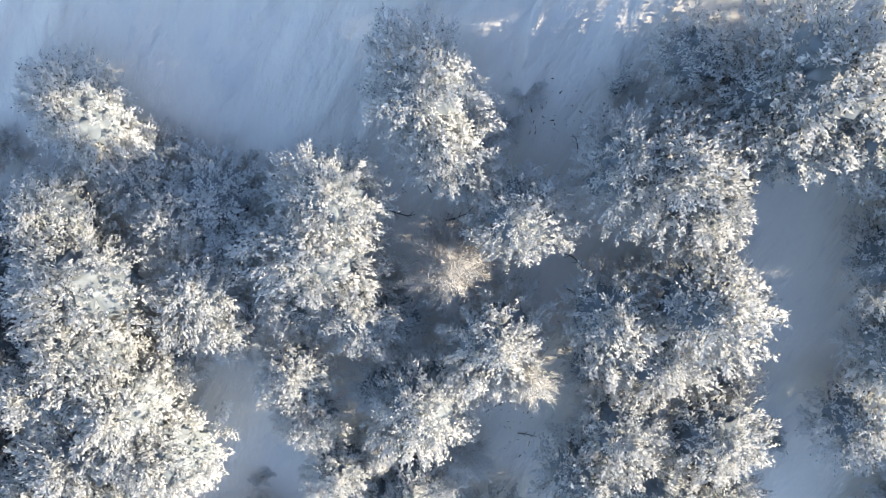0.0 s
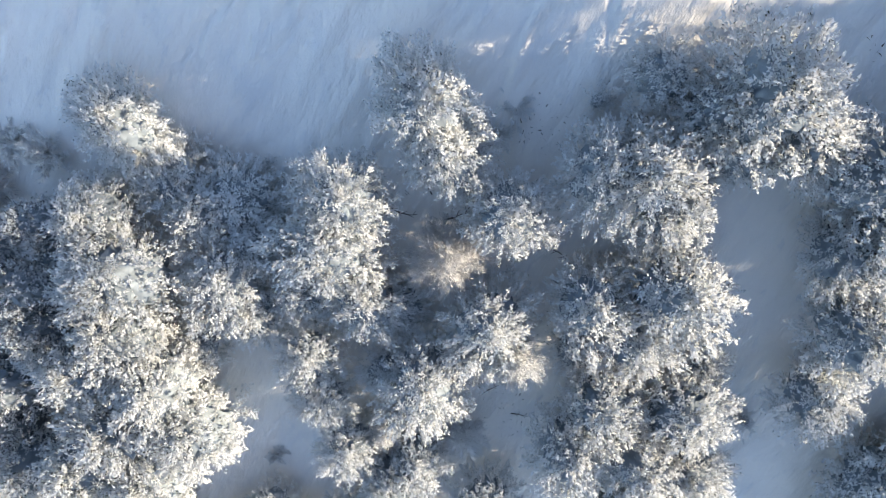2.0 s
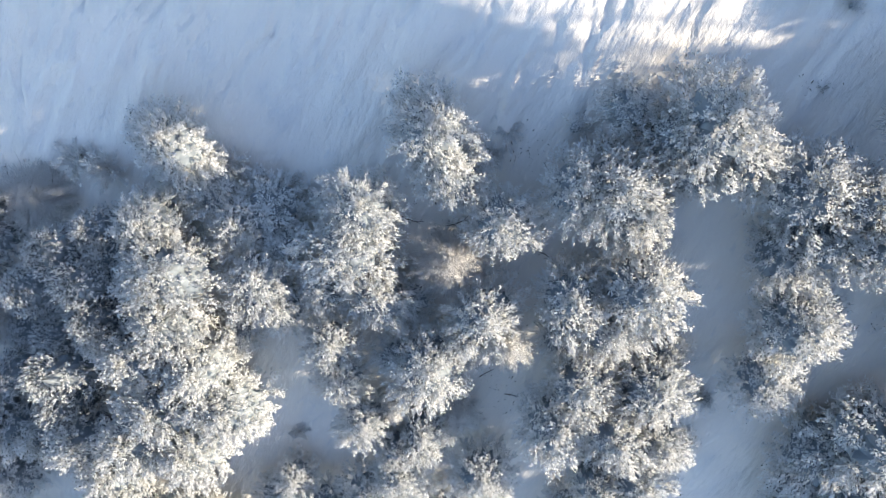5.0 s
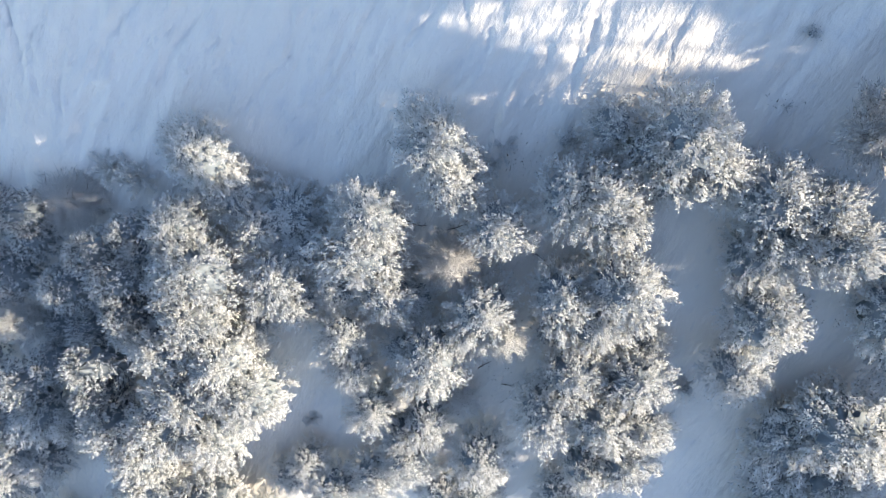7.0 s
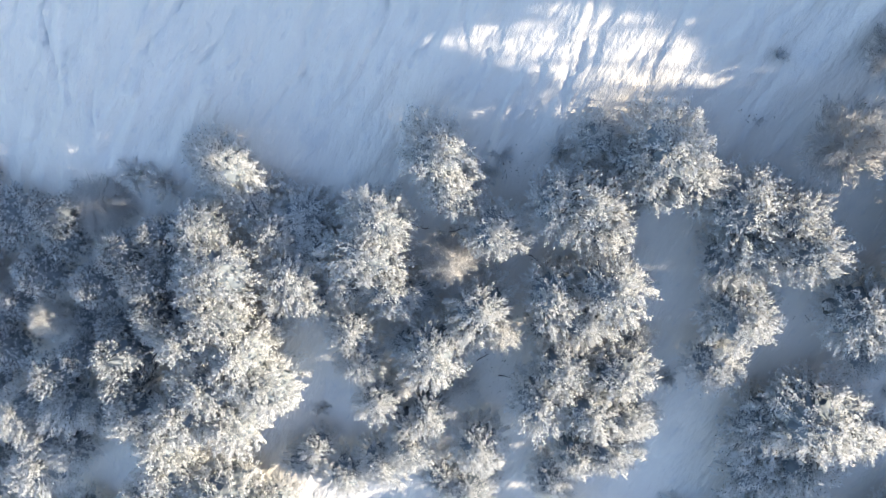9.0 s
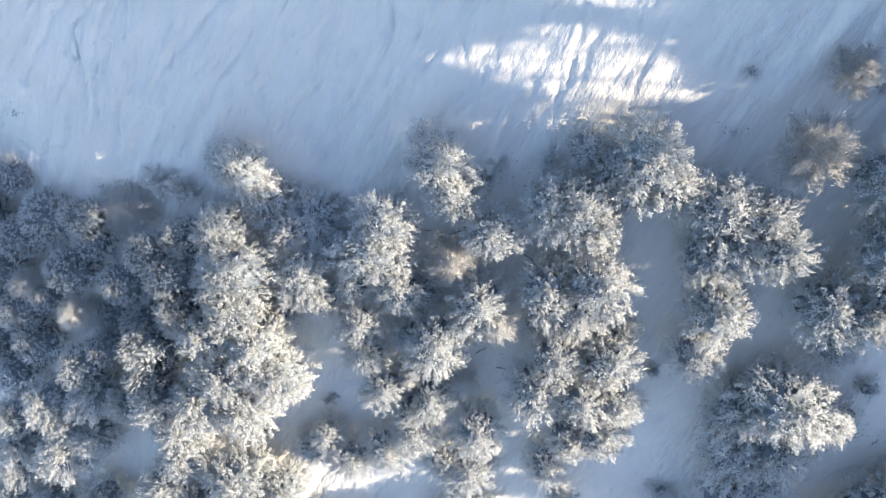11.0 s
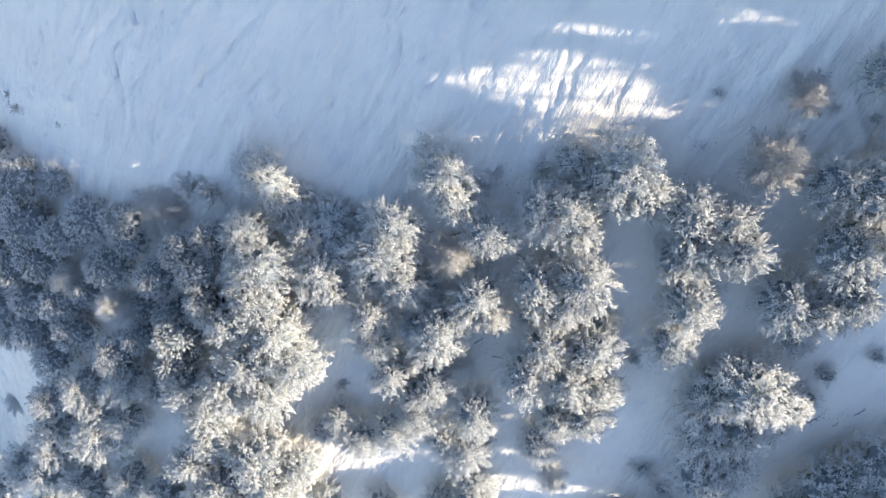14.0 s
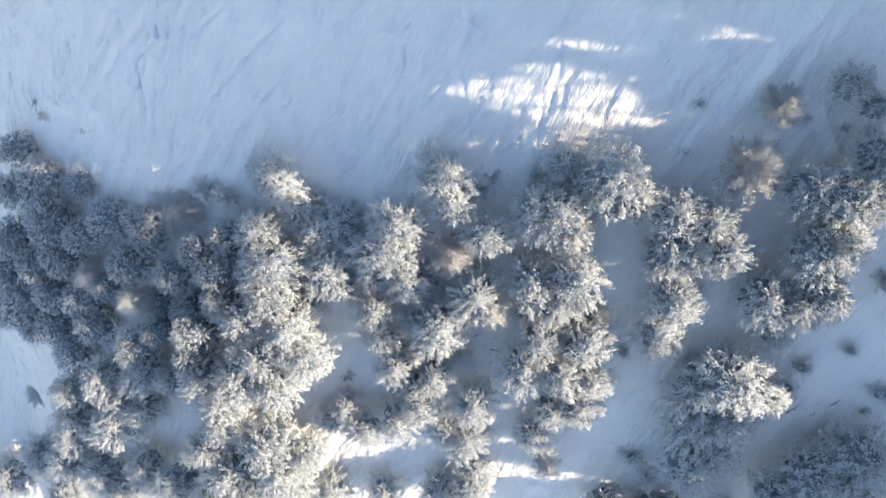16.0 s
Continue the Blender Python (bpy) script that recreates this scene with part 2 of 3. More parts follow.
def limb_paths(rng, count, height, reach, low, shape, lift, droop, steps=5):
    """Limbs round a trunk: their points, and how far along the trunk each one starts."""
    s = low + (1 - low) * (np.arange(count) + rng.rand(count)) / count
    turn = np.arange(count) * 2.39996 + rng.normal(0, 0.35, count)
    t = (s - low) / (1 - low)
    lobe = 1 + 0.12 * np.sin(2 * turn + rng.uniform(0, 6.3)) + 0.12 * np.sin(3 * turn + 5 * t + rng.uniform(0, 6.3))
    long = reach * np.clip(shape(t), 0.05, 2) * lobe * rng.uniform(0.82, 1.1, count)
    out = np.stack([np.cos(turn), np.sin(turn), 0 * turn], -1)
    q = np.linspace(0, 1, steps)
    rise = np.tan(np.radians(lift(t) + rng.normal(0, 6, count)))
    pts = out[:, None] * (long[:, None] * q)[..., None]
    side = np.stack([-np.sin(turn), np.cos(turn), 0 * turn], -1)
    pts = pts + side[:, None] * (rng.normal(0, 0.12, count)[:, None] * long[:, None] * q**2)[..., None]
    pts[..., 2] += s[:, None] * height + long[:, None] * (rise[:, None] * q - droop * q**2)
    return pts, long, t


def plume_seats(rng, limbs, each, height, reach, low, env, lumps, plume, rise=0.3):
    """A crown of branch plumes: places where sprays sit, the way each one points, and the way its surface looks."""
    off = rng.uniform(0, 6.283, 4)
    fine = np.linspace(0, 1, 400)
    girth = reach * env(fine)
    share = np.cumsum((girth + 0.6) * np.hypot(np.gradient(girth), 0.8 * (1 - low) * height / 400))
    t = np.interp((np.arange(limbs) + rng.rand(limbs)) / limbs, share / share[-1], fine)
    turn = np.arange(limbs) * 2.39996 + rng.normal(0, 0.22, limbs)
    lobe = 1 + lumps * (0.6 * np.sin(2 * turn + off[0]) + 0.5 * np.sin(3 * turn + 4 * t + off[1]) + 0.4 * np.sin(5 * turn - 5 * t + off[2]))
    r = reach * env(t) * lobe * np.where(np.arange(limbs) % 5 == 4, rng.uniform(0.66, 0.84, limbs), rng.uniform(0.9, 1.04, limbs))
    e = np.radians(2 + 40 * t**1.6 + rng.normal(0, 7, limbs))
    c, s = np.cos(turn), np.sin(turn)
    way = np.stack([c * np.cos(e), s * np.cos(e), np.sin(e)], -1)
    side = np.stack([-s, c, 0 * c], -1)
    top = np.cross(way, side)
    tip = np.stack([r * c, r * s, (low + (1 - low) * t) * height + 0.25 * lumps * np.sin(3 * turn + off[3])], -1)
    long = plume * rng.uniform(1.0, 1.6, limbs)
    out = np.stack([c * (1.05 - t), s * (1.05 - t), 0.45 + 0.6 * t], -1)
    q = (np.arange(each) + rng.rand(limbs, each)) / each
    wide = plume * rng.uniform(0.34, 0.52, limbs)[:, None] * q**0.6 * (1 - 0.3 * q)
    lat = rng.uniform(-1, 1, (limbs, each))
    bow = (1 - lat**2) * 0.32 * plume * q**0.7 - 0.16 * plume * q
    seats = tip[:, None] - way[:, None] * (long[:, None] * q)[..., None] + side[:, None] * (lat * wide)[..., None] + top[:, None] * bow[..., None]
    seats = seats + rng.normal(0, 0.05, seats.shape)
    aim = way[:, None] + side[:, None] * (0.75 * lat)[..., None] + top[:, None] * (0.5 - 0.3 * np.abs(lat))[..., None] + rng.normal(0, 0.18, seats.shape)
    face = unit(out)[:, None] + side[:, None] * (0.75 * lat)[..., None] + top[:, None] * 0.35 + 0.4 * way[:, None] * (1 - 2 * q)[..., None] + np.array([0, 0, rise])
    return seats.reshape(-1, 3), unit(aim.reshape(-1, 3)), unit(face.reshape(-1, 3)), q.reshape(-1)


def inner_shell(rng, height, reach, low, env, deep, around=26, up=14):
    """A closed, uneven dome under the plumes: it fills the crown, and its dark colour stands for shade in the gaps."""
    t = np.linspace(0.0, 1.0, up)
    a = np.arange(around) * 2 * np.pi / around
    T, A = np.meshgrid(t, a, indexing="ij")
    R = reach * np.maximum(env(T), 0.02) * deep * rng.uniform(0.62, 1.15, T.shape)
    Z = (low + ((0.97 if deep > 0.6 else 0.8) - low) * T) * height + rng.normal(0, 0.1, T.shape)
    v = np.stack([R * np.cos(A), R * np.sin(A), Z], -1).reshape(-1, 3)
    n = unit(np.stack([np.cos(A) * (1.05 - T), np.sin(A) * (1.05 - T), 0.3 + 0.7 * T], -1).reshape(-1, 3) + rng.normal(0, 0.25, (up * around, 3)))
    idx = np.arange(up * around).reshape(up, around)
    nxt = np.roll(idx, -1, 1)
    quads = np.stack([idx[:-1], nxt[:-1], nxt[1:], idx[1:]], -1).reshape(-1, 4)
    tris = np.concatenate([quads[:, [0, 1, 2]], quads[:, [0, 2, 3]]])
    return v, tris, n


def pine_env(full):
    return lambda t: (1 - np.asarray(t) ** full) ** 0.55 * (0.72 + 0.28 * np.minimum(1, np.asarray(t) / 0.18))


def pine_meshes(seed, limbs=180, low=0.18, full=1.6, lumps=0.2, each=9, per=7, plume=0.75, needle=1.0, deep=0.55, wide=1.0, coat=None, rise=0.3):
    """One pine of 8 m with a crown 3 m in radius: the trunk with its limbs, and the crown of needle sprays."""
    rng = np.random.RandomState(seed)
    height, reach = 8.0, 3.0
    env = pine_env(full)
    paths, long, t = limb_paths(rng, 18, height * 0.72, reach * 0.6, low, env, lambda t: 4 + 30 * t, 0.05)
    q = np.linspace(0, 1, 6)
    stem = np.stack([0.1 * np.sin(3 * q + seed), 0.1 * np.cos(2 * q + seed), q * height * 0.74 - 0.35], -1)[None]
    tv, tf = rods(stem, (0.13 * (1 - q) ** 0.8 + 0.012)[None], 7)
    lv, lf = rods(paths, 0.04 * (1 - np.linspace(0, 1, 5))[None] * (0.4 + long[:, None] / reach) + 0.008, 3)
    trunk = mesh_of("trunk", np.concatenate([tv, lv]), np.concatenate([tf, lf + len(tv)]), BARK, len(tf) + len(lf))
    seats, ways, faces, back = plume_seats(rng, limbs, each, height * 0.98, reach, low, env, lumps, plume, rise)
    n = len(seats) * per
    # each spray is a short twig with rimed needles all along it
    along = np.tile(np.linspace(-0.14, 0.1, per), len(seats))[:, None] * needle
    centre = np.repeat(ways, per, 0)
    base = np.repeat(seats, per, 0) + centre * along + rng.normal(0, 0.045 * needle, (n, 3))
    way = unit(centre + rng.normal(0, 0.5, (n, 3)) + np.array([0, 0, 0.08]))
    look_out = unit(np.repeat(faces, per, 0) + rng.normal(0, 0.3, (n, 3)))
    cv, cf = blades(base, way, rng.uniform(0.09, 0.19, n) * needle, rng.uniform(0.07, 0.115, n) * needle * wide, rng, look_out)
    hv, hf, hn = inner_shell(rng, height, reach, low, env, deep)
    # last values: depth in the plumes, for the painted shade inwards
    crown = mesh_of("crown", np.concatenate([hv, cv]), np.concatenate([hf, cf + len(hv)]), coat or NEEDLES, len(hf), INNER_SHADE, np.concatenate([hn, np.repeat(look_out, 3, 0)]), np.concatenate([np.full(len(hv), 0.8), np.repeat(np.clip(np.repeat(back, per) + rng.normal(0, 0.15, n), 0, 1), 3)]))
    return trunk, crown


def larch_meshes(seed, mat):
    """One bare larch under rime, 8 m high, crown 3 m in radius: fine twigs in place of needles."""
    rng = np.random.RandomState(seed)
    height, reach = 8.0, 3.0
    env = lambda t: (1 - np.asarray(t) ** 2.0) ** 0.6 * (0.55 + 0.45 * np.minimum(1, np.asarray(t) / 0.3))  # noqa: E731
    paths, long, t = limb_paths(rng, 60, height * 0.8, reach * 0.78, 0.25, env, lambda t: 20 + 35 * t, 0.0)
    paths[:, 1:] += np.cumsum(rng.normal(0, 0.09, (60, 4, 3)), 1)
    q = np.linspace(0, 1, 6)
    stem = np.stack([0.12 * np.sin(3 * q + seed), 0.12 * np.cos(2 * q + seed), q * height * 0.95 - 0.35], -1)[None]
    tv, tf = rods(stem, (0.12 * (1 - q) ** 0.8 + 0.01)[None], 7)
    lv, lf = rods(paths, 0.02 * (1 - np.linspace(0, 1, 5))[None] * (0.4 + long[:, None] / reach) + 0.007, 3)
    trunk = mesh_of("trunk", np.concatenate([tv, lv]), np.concatenate([tf, lf + len(tv)]), mat, len(tf) + len(lf))
    seats, ways, faces, _ = plume_seats(rng, 90, 13, height * 0.98, reach, 0.25, env, 0.12, 1.0)
    per = 9
    n = len(seats) * per
    centre = np.repeat(ways, per, 0)
    base = np.repeat(seats, per, 0) + rng.normal(0, 0.12, (n, 3)) - centre * rng.uniform(0.0, 0.7, n)[:, None]
    way = unit(centre + rng.normal(0, 0.42, (n, 3)) + np.array([0, 0, 0.1]))
    cv, cf = blades(base, way, rng.uniform(0.2, 0.45, n), rng.uniform(0.03, 0.055, n), rng, np.repeat(faces, per, 0))
    return trunk, mesh_of("crown", cv, cf, mat, normals=np.repeat(unit(np.repeat(faces, per, 0) + rng.normal(0, 0.4, (n, 3))), 3, 0))


def shrub_meshes(seed, stems=22):
    """A low frosted shrub of 1 m, 1 m in radius: stems from one root, each with side twigs."""
    rng = np.random.RandomState(seed)
    turn = rng.uniform(0, 6.283, stems)
    far = rng.uniform(0.35, 1.0, stems)
    q = np.linspace(0, 1, 4)
    pts = np.stack([np.cos(turn), np.sin(turn), 0 * turn], -1)[:, None] * (far[:, None] * q)[..., None]
    pts[..., 2] = (rng.uniform(0.5, 1.0, stems) * (1.15 - 0.6 * far))[:, None] * q - 0.03
    pts[:, 1:, :2] += np.cumsum(rng.normal(0, 0.05, (stems, 3, 2)), 1)
    sv, sf = rods(pts, np.broadcast_to(0.010 * (1 - q) + 0.004, pts.shape[:2]), 3)
    stem = mesh_of("stem", sv, sf, TWIGS, len(sf))
    base, way = [], []
    for p in pts:
        for j in range(90):
            a = 0.3 + 0.7 * rng.rand()
            k = min(int(a * 3), 2)
            base.append(p[k] + (p[k + 1] - p[k]) * (a * 3 - k) + rng.normal(0, 0.04, 3))
            way.append(unit(unit(p[k + 1] - p[k]) + rng.normal(0, 0.7, 3) + np.array([0, 0, 0.2])))
    base, way = np.array(base), np.array(way)
    cv, cf = blades(base, way, rng.uniform(0.08, 0.22, len(base)), rng.uniform(0.03, 0.06, len(base)), rng)
    return stem, mesh_of("crown", cv, cf, RIME)


PINES = [pine_meshes(11 + k, 180, 0.3, full, lumps) for k, (full, lumps) in enumerate(((2.3, 0.12), (2.7, 0.15), (2.1, 0.11), (3.0, 0.13), (2.4, 0.16), (2.0, 0.14), (2.6, 0.11), (2.2, 0.15)))]
# dome pines take the needle colour that has shade in it
DOMES = [pine_meshes(31 + k, 280, 0.2, full, 0.06, 6, 7, 0.52, 0.9, coat=SHADED_NEEDLES, rise=-0.15) for k, full in enumerate((2.1, 2.5, 1.9))]
LARCHES = [larch_meshes(41, TWIGS), larch_meshes(42, TWIGS)]
RIMED_LARCHES = [larch_meshes(43, RIME), larch_meshes(44, RIME)]
SHRUBS = [shrub_meshes(61), shrub_meshes(62), shrub_meshes(63)]
YOUNG_PINES = [pine_meshes(91 + k, 20, 0.1, 1.5, 0.4, 10, 8, 2.0, 2.2, 0.3, 0.7) for k in range(2)]
# sun blockers for out of view, with crowns at chosen heights
SHADE_PINES = [pine_meshes(81 + k, 130, 0.06, full, 0.2, 6, 5, 1.3, 2.5, 0.76) for k, full in enumerate((1.9, 1.6))]
HIGH_PINES = [pine_meshes(84, 90, 0.74, 2.4, 0.12, 6, 5, 1.2, 2.2, 0.78)]
HALF_PINES = [pine_meshes(85, 90, 0.5, 2.2, 0.12, 6, 5, 1.2, 2.2, 0.78)]
TIP_PINES = [pine_meshes(86, 40, 0.92, 2.4, 0.1, 6, 6, 0.8, 1.6, 0.9)]
SLIM_PINES = [pine_meshes(87, 30, 0.955, 2.4, 0.1, 6, 6, 0.7, 1.4, 0.9)]
MAST_PINES = [pine_meshes(83, 90, 0.6, 2.4, 0.12, 6, 5, 1.2, 2.2, 0.78)]
dice = random.Random(7)
stand = ""


def plant(name, meshes, parts, x, y, height, radius, full, wide, label, category, sink=0.0, lean=2.0):
    """A tree or shrub on the slope: an Empty at its base, which parents its parts."""
    thing = new(name)
    squash = dice.uniform(0.9, 1.1)
    thing.matrix_world = (
        Matrix.Translation((x, y, float(ground_z(x, y)) - sink))
        @ Euler((radians(dice.gauss(0, lean)), radians(dice.gauss(0, lean)), dice.uniform(0, 6.283))).to_matrix().to_4x4()
        @ Matrix.Diagonal((radius / wide * squash, radius / wide / squash, height / full, 1))
    )
    for part_name, mesh in zip(parts, meshes):
        ob = new(part_name, mesh)
        ob.parent = thing
    return tagged(thing, label, category, stand)


def pine(x, y, height, radius):
    size = "tall" if height >= 7.5 else "young" if height < 5 else "middling"
    return plant("pine_tree", PINES[dice.randrange(len(PINES))], ("trunk", "crown"), x, y, height, radius * 1.24, 8.0, 3.0,
                 f"{size} bushy pine with rime-covered needles standing in snow", "pine tree")


def young_pine(x, y, height, radius):
    return plant("young_pine", YOUNG_PINES[dice.randrange(2)], ("trunk", "crown"), x, y, height, radius * 0.95, 8.0, 3.0,
                 "small young pine with frosted sprays growing out of the snow", "pine tree")


def pale_shrub(x, y, height, radius):
    return plant("shrub", RIMED_LARCHES[dice.randrange(2)], ("stem", "crown"), x, y, height, radius, 8.0, 3.0,
                 "low pale shrub thick with rime on the snow", "shrub", sink=0.2 * height)


def larch(x, y, height, radius):
    return plant("larch_tree", LARCHES[dice.randrange(len(LARCHES))], ("trunk", "crown"), x, y, height, radius * 1.15, 8.0, 3.0,
                 "bare brownish larch with fine frosted twigs standing in snow", "larch tree")


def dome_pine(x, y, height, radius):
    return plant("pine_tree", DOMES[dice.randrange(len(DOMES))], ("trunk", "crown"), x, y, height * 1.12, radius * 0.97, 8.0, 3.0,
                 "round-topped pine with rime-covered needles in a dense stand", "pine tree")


def rimed_larch(x, y, height, radius):
    return plant("larch_tree", RIMED_LARCHES[dice.randrange(2)], ("trunk", "crown"), x, y, height, radius * 1.1, 8.0, 3.0,
                 "bare larch with fine twigs white with rime", "larch tree")


def shrub(x, y, height, radius):
    return plant("shrub", SHRUBS[dice.randrange(len(SHRUBS))], ("stem", "crown"), x, y, height, radius, 1.0, 1.0,
                 "low frosted shrub poking out of the snow", "shrub")


# clearing edge
stand = "trees of the clearing edge"
pine(-0.8, 7.1, 7.8, 2.9)
pine(0.4, 4.7, 6.5, 2.3)
pine(-5.6, 2.5, 8.0, 2.6)
pine(-6.2, -0.2, 7.5, 3.0)
pine(-4.7, -3.5, 6.2, 2.4)
pine(-2.6, -3.7, 3.6, 1.9)
pine(-8.6, -3.0, 5.0, 1.8)
pine(3.6, 1.8, 6.5, 2.4)
larch(0.2, -0.7, 6.0, 2.6)
pine(10.7, 3.5, 8.0, 3.0)
pine(12.0, 1.5, 6.8, 2.2)
pine(8.7, 3.7, 7.2, 2.5)

# middle stand
stand = "trees of the middle stand"
pine(8.6, -3.2, 7.4, 2.5)
pine(12.7, -2.9, 8.0, 3.1)
pine(11.1, -5.6, 6.2, 2.5)
pine(8.1, -6.4, 4.7, 1.7)
pine(15.8, -7.2, 3.0, 1.4)
pine(2.6, -4.5, 8.0, 2.7)
rimed_larch(4.4, -6.9, 7.5, 2.1)
pine(2.1, -6.8, 5.0, 1.8)
pine(-1.2, -8.6, 8.0, 2.9)
pine(-3.5, -8.0, 4.5, 1.7)
pine(-8.3, -7.0, 6.7, 2.2)
pine(-7.6, -10.1, 6.0, 2.0)
pine(9.7, -9.6, 7.8, 2.5)
pine(14.3, -9.9, 7.0, 2.6)
pine(7.9, -12.9, 7.8, 2.8)
pine(12.1, -13.3, 8.1, 2.7)
pine(15.2, -13.8, 7.0, 2.4)
pine(14.1, -17.0, 7.0, 2.7)
# two low pines added to darken shaded gaps in the dense stand
dome_pine(-34.7, -6.7, 2.4, 2.4)
dome_pine(-41.3, -5.2, 4.5, 2.4)
pine(-24.3, -0.2, 5.8, 2.2)
dome_pine(-24.4, 1.4, 5.6, 2.1)
pine(-20.6, 2.4, 3.5, 1.7)
pine(11.1, -17.4, 7.3, 2.0)

# low stand
stand = "trees of the low stand"
rimed_larch(-3.7, -12.1, 5.5, 1.4)
pine(-6.1, -13.5, 5.7, 2.3)
pine(-1.6, -14.5, 5.5, 2.4)
pine(-3.9, -15.5, 5.0, 1.8)
rimed_larch(1.6, -12.5, 4.7, 1.9)
pine(-14.5, -21.1, 3.5, 1.8)
pine(-12.4, -19.1, 4.5, 1.9)
pine(-9.8, -21.6, 5.4, 2.2)
pine(-6.2, -20.2, 5.6, 2.4)
pine(-3.4, -18.4, 6.0, 2.4)
pine(2.9, -17.7, 6.0, 2.6)
pine(-0.2, -21.6, 3.4, 2.2)
pine(2.3, -22.6, 4.2, 2.6)
pine(3.1, -26.8, 3.6, 2.4)
pine(2.5, -29.3, 6.0, 2.8)
pine(-1.0, -30.0, 5.0, 2.5)
pine(9.9, -21.3, 4.0, 2.4)
rimed_larch(11.4, -25.4, 5.2, 2.1)

# field edge
stand = "trees of the field edge"
pine(15.5, 7.0, 9.6, 3.2)
pine(13.5, 6.4, 7.1, 2.0)
pine(10.9, 8.5, 5.1, 1.8)
pine(17.3, 5.2, 7.1, 2.2)
pine(15.1, 4.7, 6.1, 2.0)
pine(21.5, 3.2, 7.6, 2.9)
pine(24.7, 2.6, 7.6, 2.2)
pine(26.1, 0.4, 8.1, 2.7)
pine(20.8, -0.6, 6.2, 2.3)
pine(23.0, 0.3, 7.1, 2.7)
pine(22.4, -4.9, 7.6, 2.9)
pine(22.0, -8.9, 5.1, 2.6)
larch(27.2, 7.5, 8.1, 3.2)
larch(29.4, 13.2, 4.0, 2.2)
pine(34.5, 14.6, 5.6, 1.8)
pine(37.1, 12.7, 5.2, 1.4)
pine(37.8, 8.9, 5.6, 2.1)

# eastern slope
stand = "trees of the eastern slope"
pine(32.7, 5.6, 7.6, 2.7)
pine(35.2, 5.1, 8.6, 2.9)
pine(37.5, 5.0, 8.6, 2.5)
pine(34.4, 0.3, 8.1, 3.2)
pine(35.8, 1.3, 8.6, 2.5)
pine(31.0, -4.2, 7.1, 2.9)
pine(33.3, -5.2, 7.6, 2.5)
pine(35.8, -4.0, 8.1, 2.5)
pine(33.3, -8.0, 4.0, 2.1)
pine(29.1, -12.9, 9.1, 3.8)
pine(26.7, -14.6, 5.6, 3.5)
pine(27.3, -18.8, 5.1, 3.7)
pine(30.1, -18.0, 6.8, 3.0)
pine(32.9, -14.7, 6.6, 2.3)
pine(27.5, -24.1, 5.6, 3.7)
pine(29.8, -22.2, 5.1, 2.8)
pine(39.7, -24.6, 7.6, 4.1)
pine(43.5, -21.7, 8.1, 3.7)
pine(44.0, -26.4, 7.6, 3.5)
pine(36.8, -27.4, 7.6, 3.2)

# dense stand top
stand = "trees of the dense stand top"
pine(-18.1, 6.7, 6.2, 2.7)
pine(-16.1, 4.2, 3.7, 2.5)
pine(-17.8, 4.9, 3.4, 1.9)
pine(-20.4, 1.8, 6.8, 2.5)
pine(-12.2, 2.7, 3.7, 2.7)
pine(-11.3, 0.5, 3.6, 2.2)
pine(-14.6, 1.5, 5.1, 1.9)
pine(-13.1, -2.3, 6.0, 2.7)
pine(-12.0, -4.3, 4.5, 2.2)
pine(-15.9, -6.7, 4.6, 1.8)
larch(-30.4, 3.7, 2.8, 3.3)
dome_pine(-33.8, 3.0, 6.3, 2.3)
dome_pine(-34.0, 1.0, 4.8, 2.5)
dome_pine(-50.6, 11.1, 4.0, 2.6)
dome_pine(-59.2, -3.5, 5.0, 3.5)
dome_pine(-61.3, -9.0, 4.5, 3.7)
dome_pine(-52.7, 6.7, 4.5, 2.8)
dome_pine(-50.3, -6.1, 5.0, 3.2)
dome_pine(-51.6, -10.4, 4.5, 3.3)
dome_pine(-47.8, 7.1, 5.0, 3.4)
dome_pine(-43.2, 7.0, 2.5, 2.1)
dome_pine(-47.3, 3.0, 5.5, 3.4)
dome_pine(-39.0, 3.0, 5.0, 3.2)
dome_pine(-42.6, 1.3, 5.0, 3.1)
dome_pine(-54.7, 0.9, 5.5, 3.3)
dome_pine(-52.2, -2.4, 5.0, 3.2)
dome_pine(-46.8, -1.7, 5.5, 3.1)

# dense stand middle
stand = "trees of the dense stand middle"
dome_pine(-37.2, -2.2, 5.8, 3.1)
rimed_larch(-43.0, -3.6, 5.5, 2.4)
dome_pine(-45.2, -6.5, 5.0, 3.3)
dome_pine(-31.1, -3.1, 6.3, 2.8)
rimed_larch(-37.2, -6.6, 6.8, 2.5)
dome_pine(-25.6, -2.5, 8.6, 2.9)
dome_pine(-27.3, -0.5, 7.6, 2.4)
dome_pine(-25.4, -5.1, 7.6, 2.5)
dome_pine(-56.4, -7.2, 4.5, 4.3)
pine(-18.7, -1.8, 9.6, 3.1)
pine(-20.9, -3.0, 9.1, 2.5)
pine(-19.6, -5.9, 9.6, 2.9)
pine(-22.3, -7.7, 9.1, 2.9)
dome_pine(-28.5, -9.6, 9.6, 2.9)
dome_pine(-30.4, -7.1, 5.3, 2.6)
dome_pine(-38.2, -12.3, 6.8, 3.0)
dome_pine(-34.6, -10.0, 5.8, 2.5)
dome_pine(-44.4, -9.9, 5.0, 3.2)
dome_pine(-56.9, -11.1, 3.5, 2.9)
dome_pine(-49.6, -13.9, 4.0, 3.5)
pine(-25.0, -6.4, 7.6, 2.3)

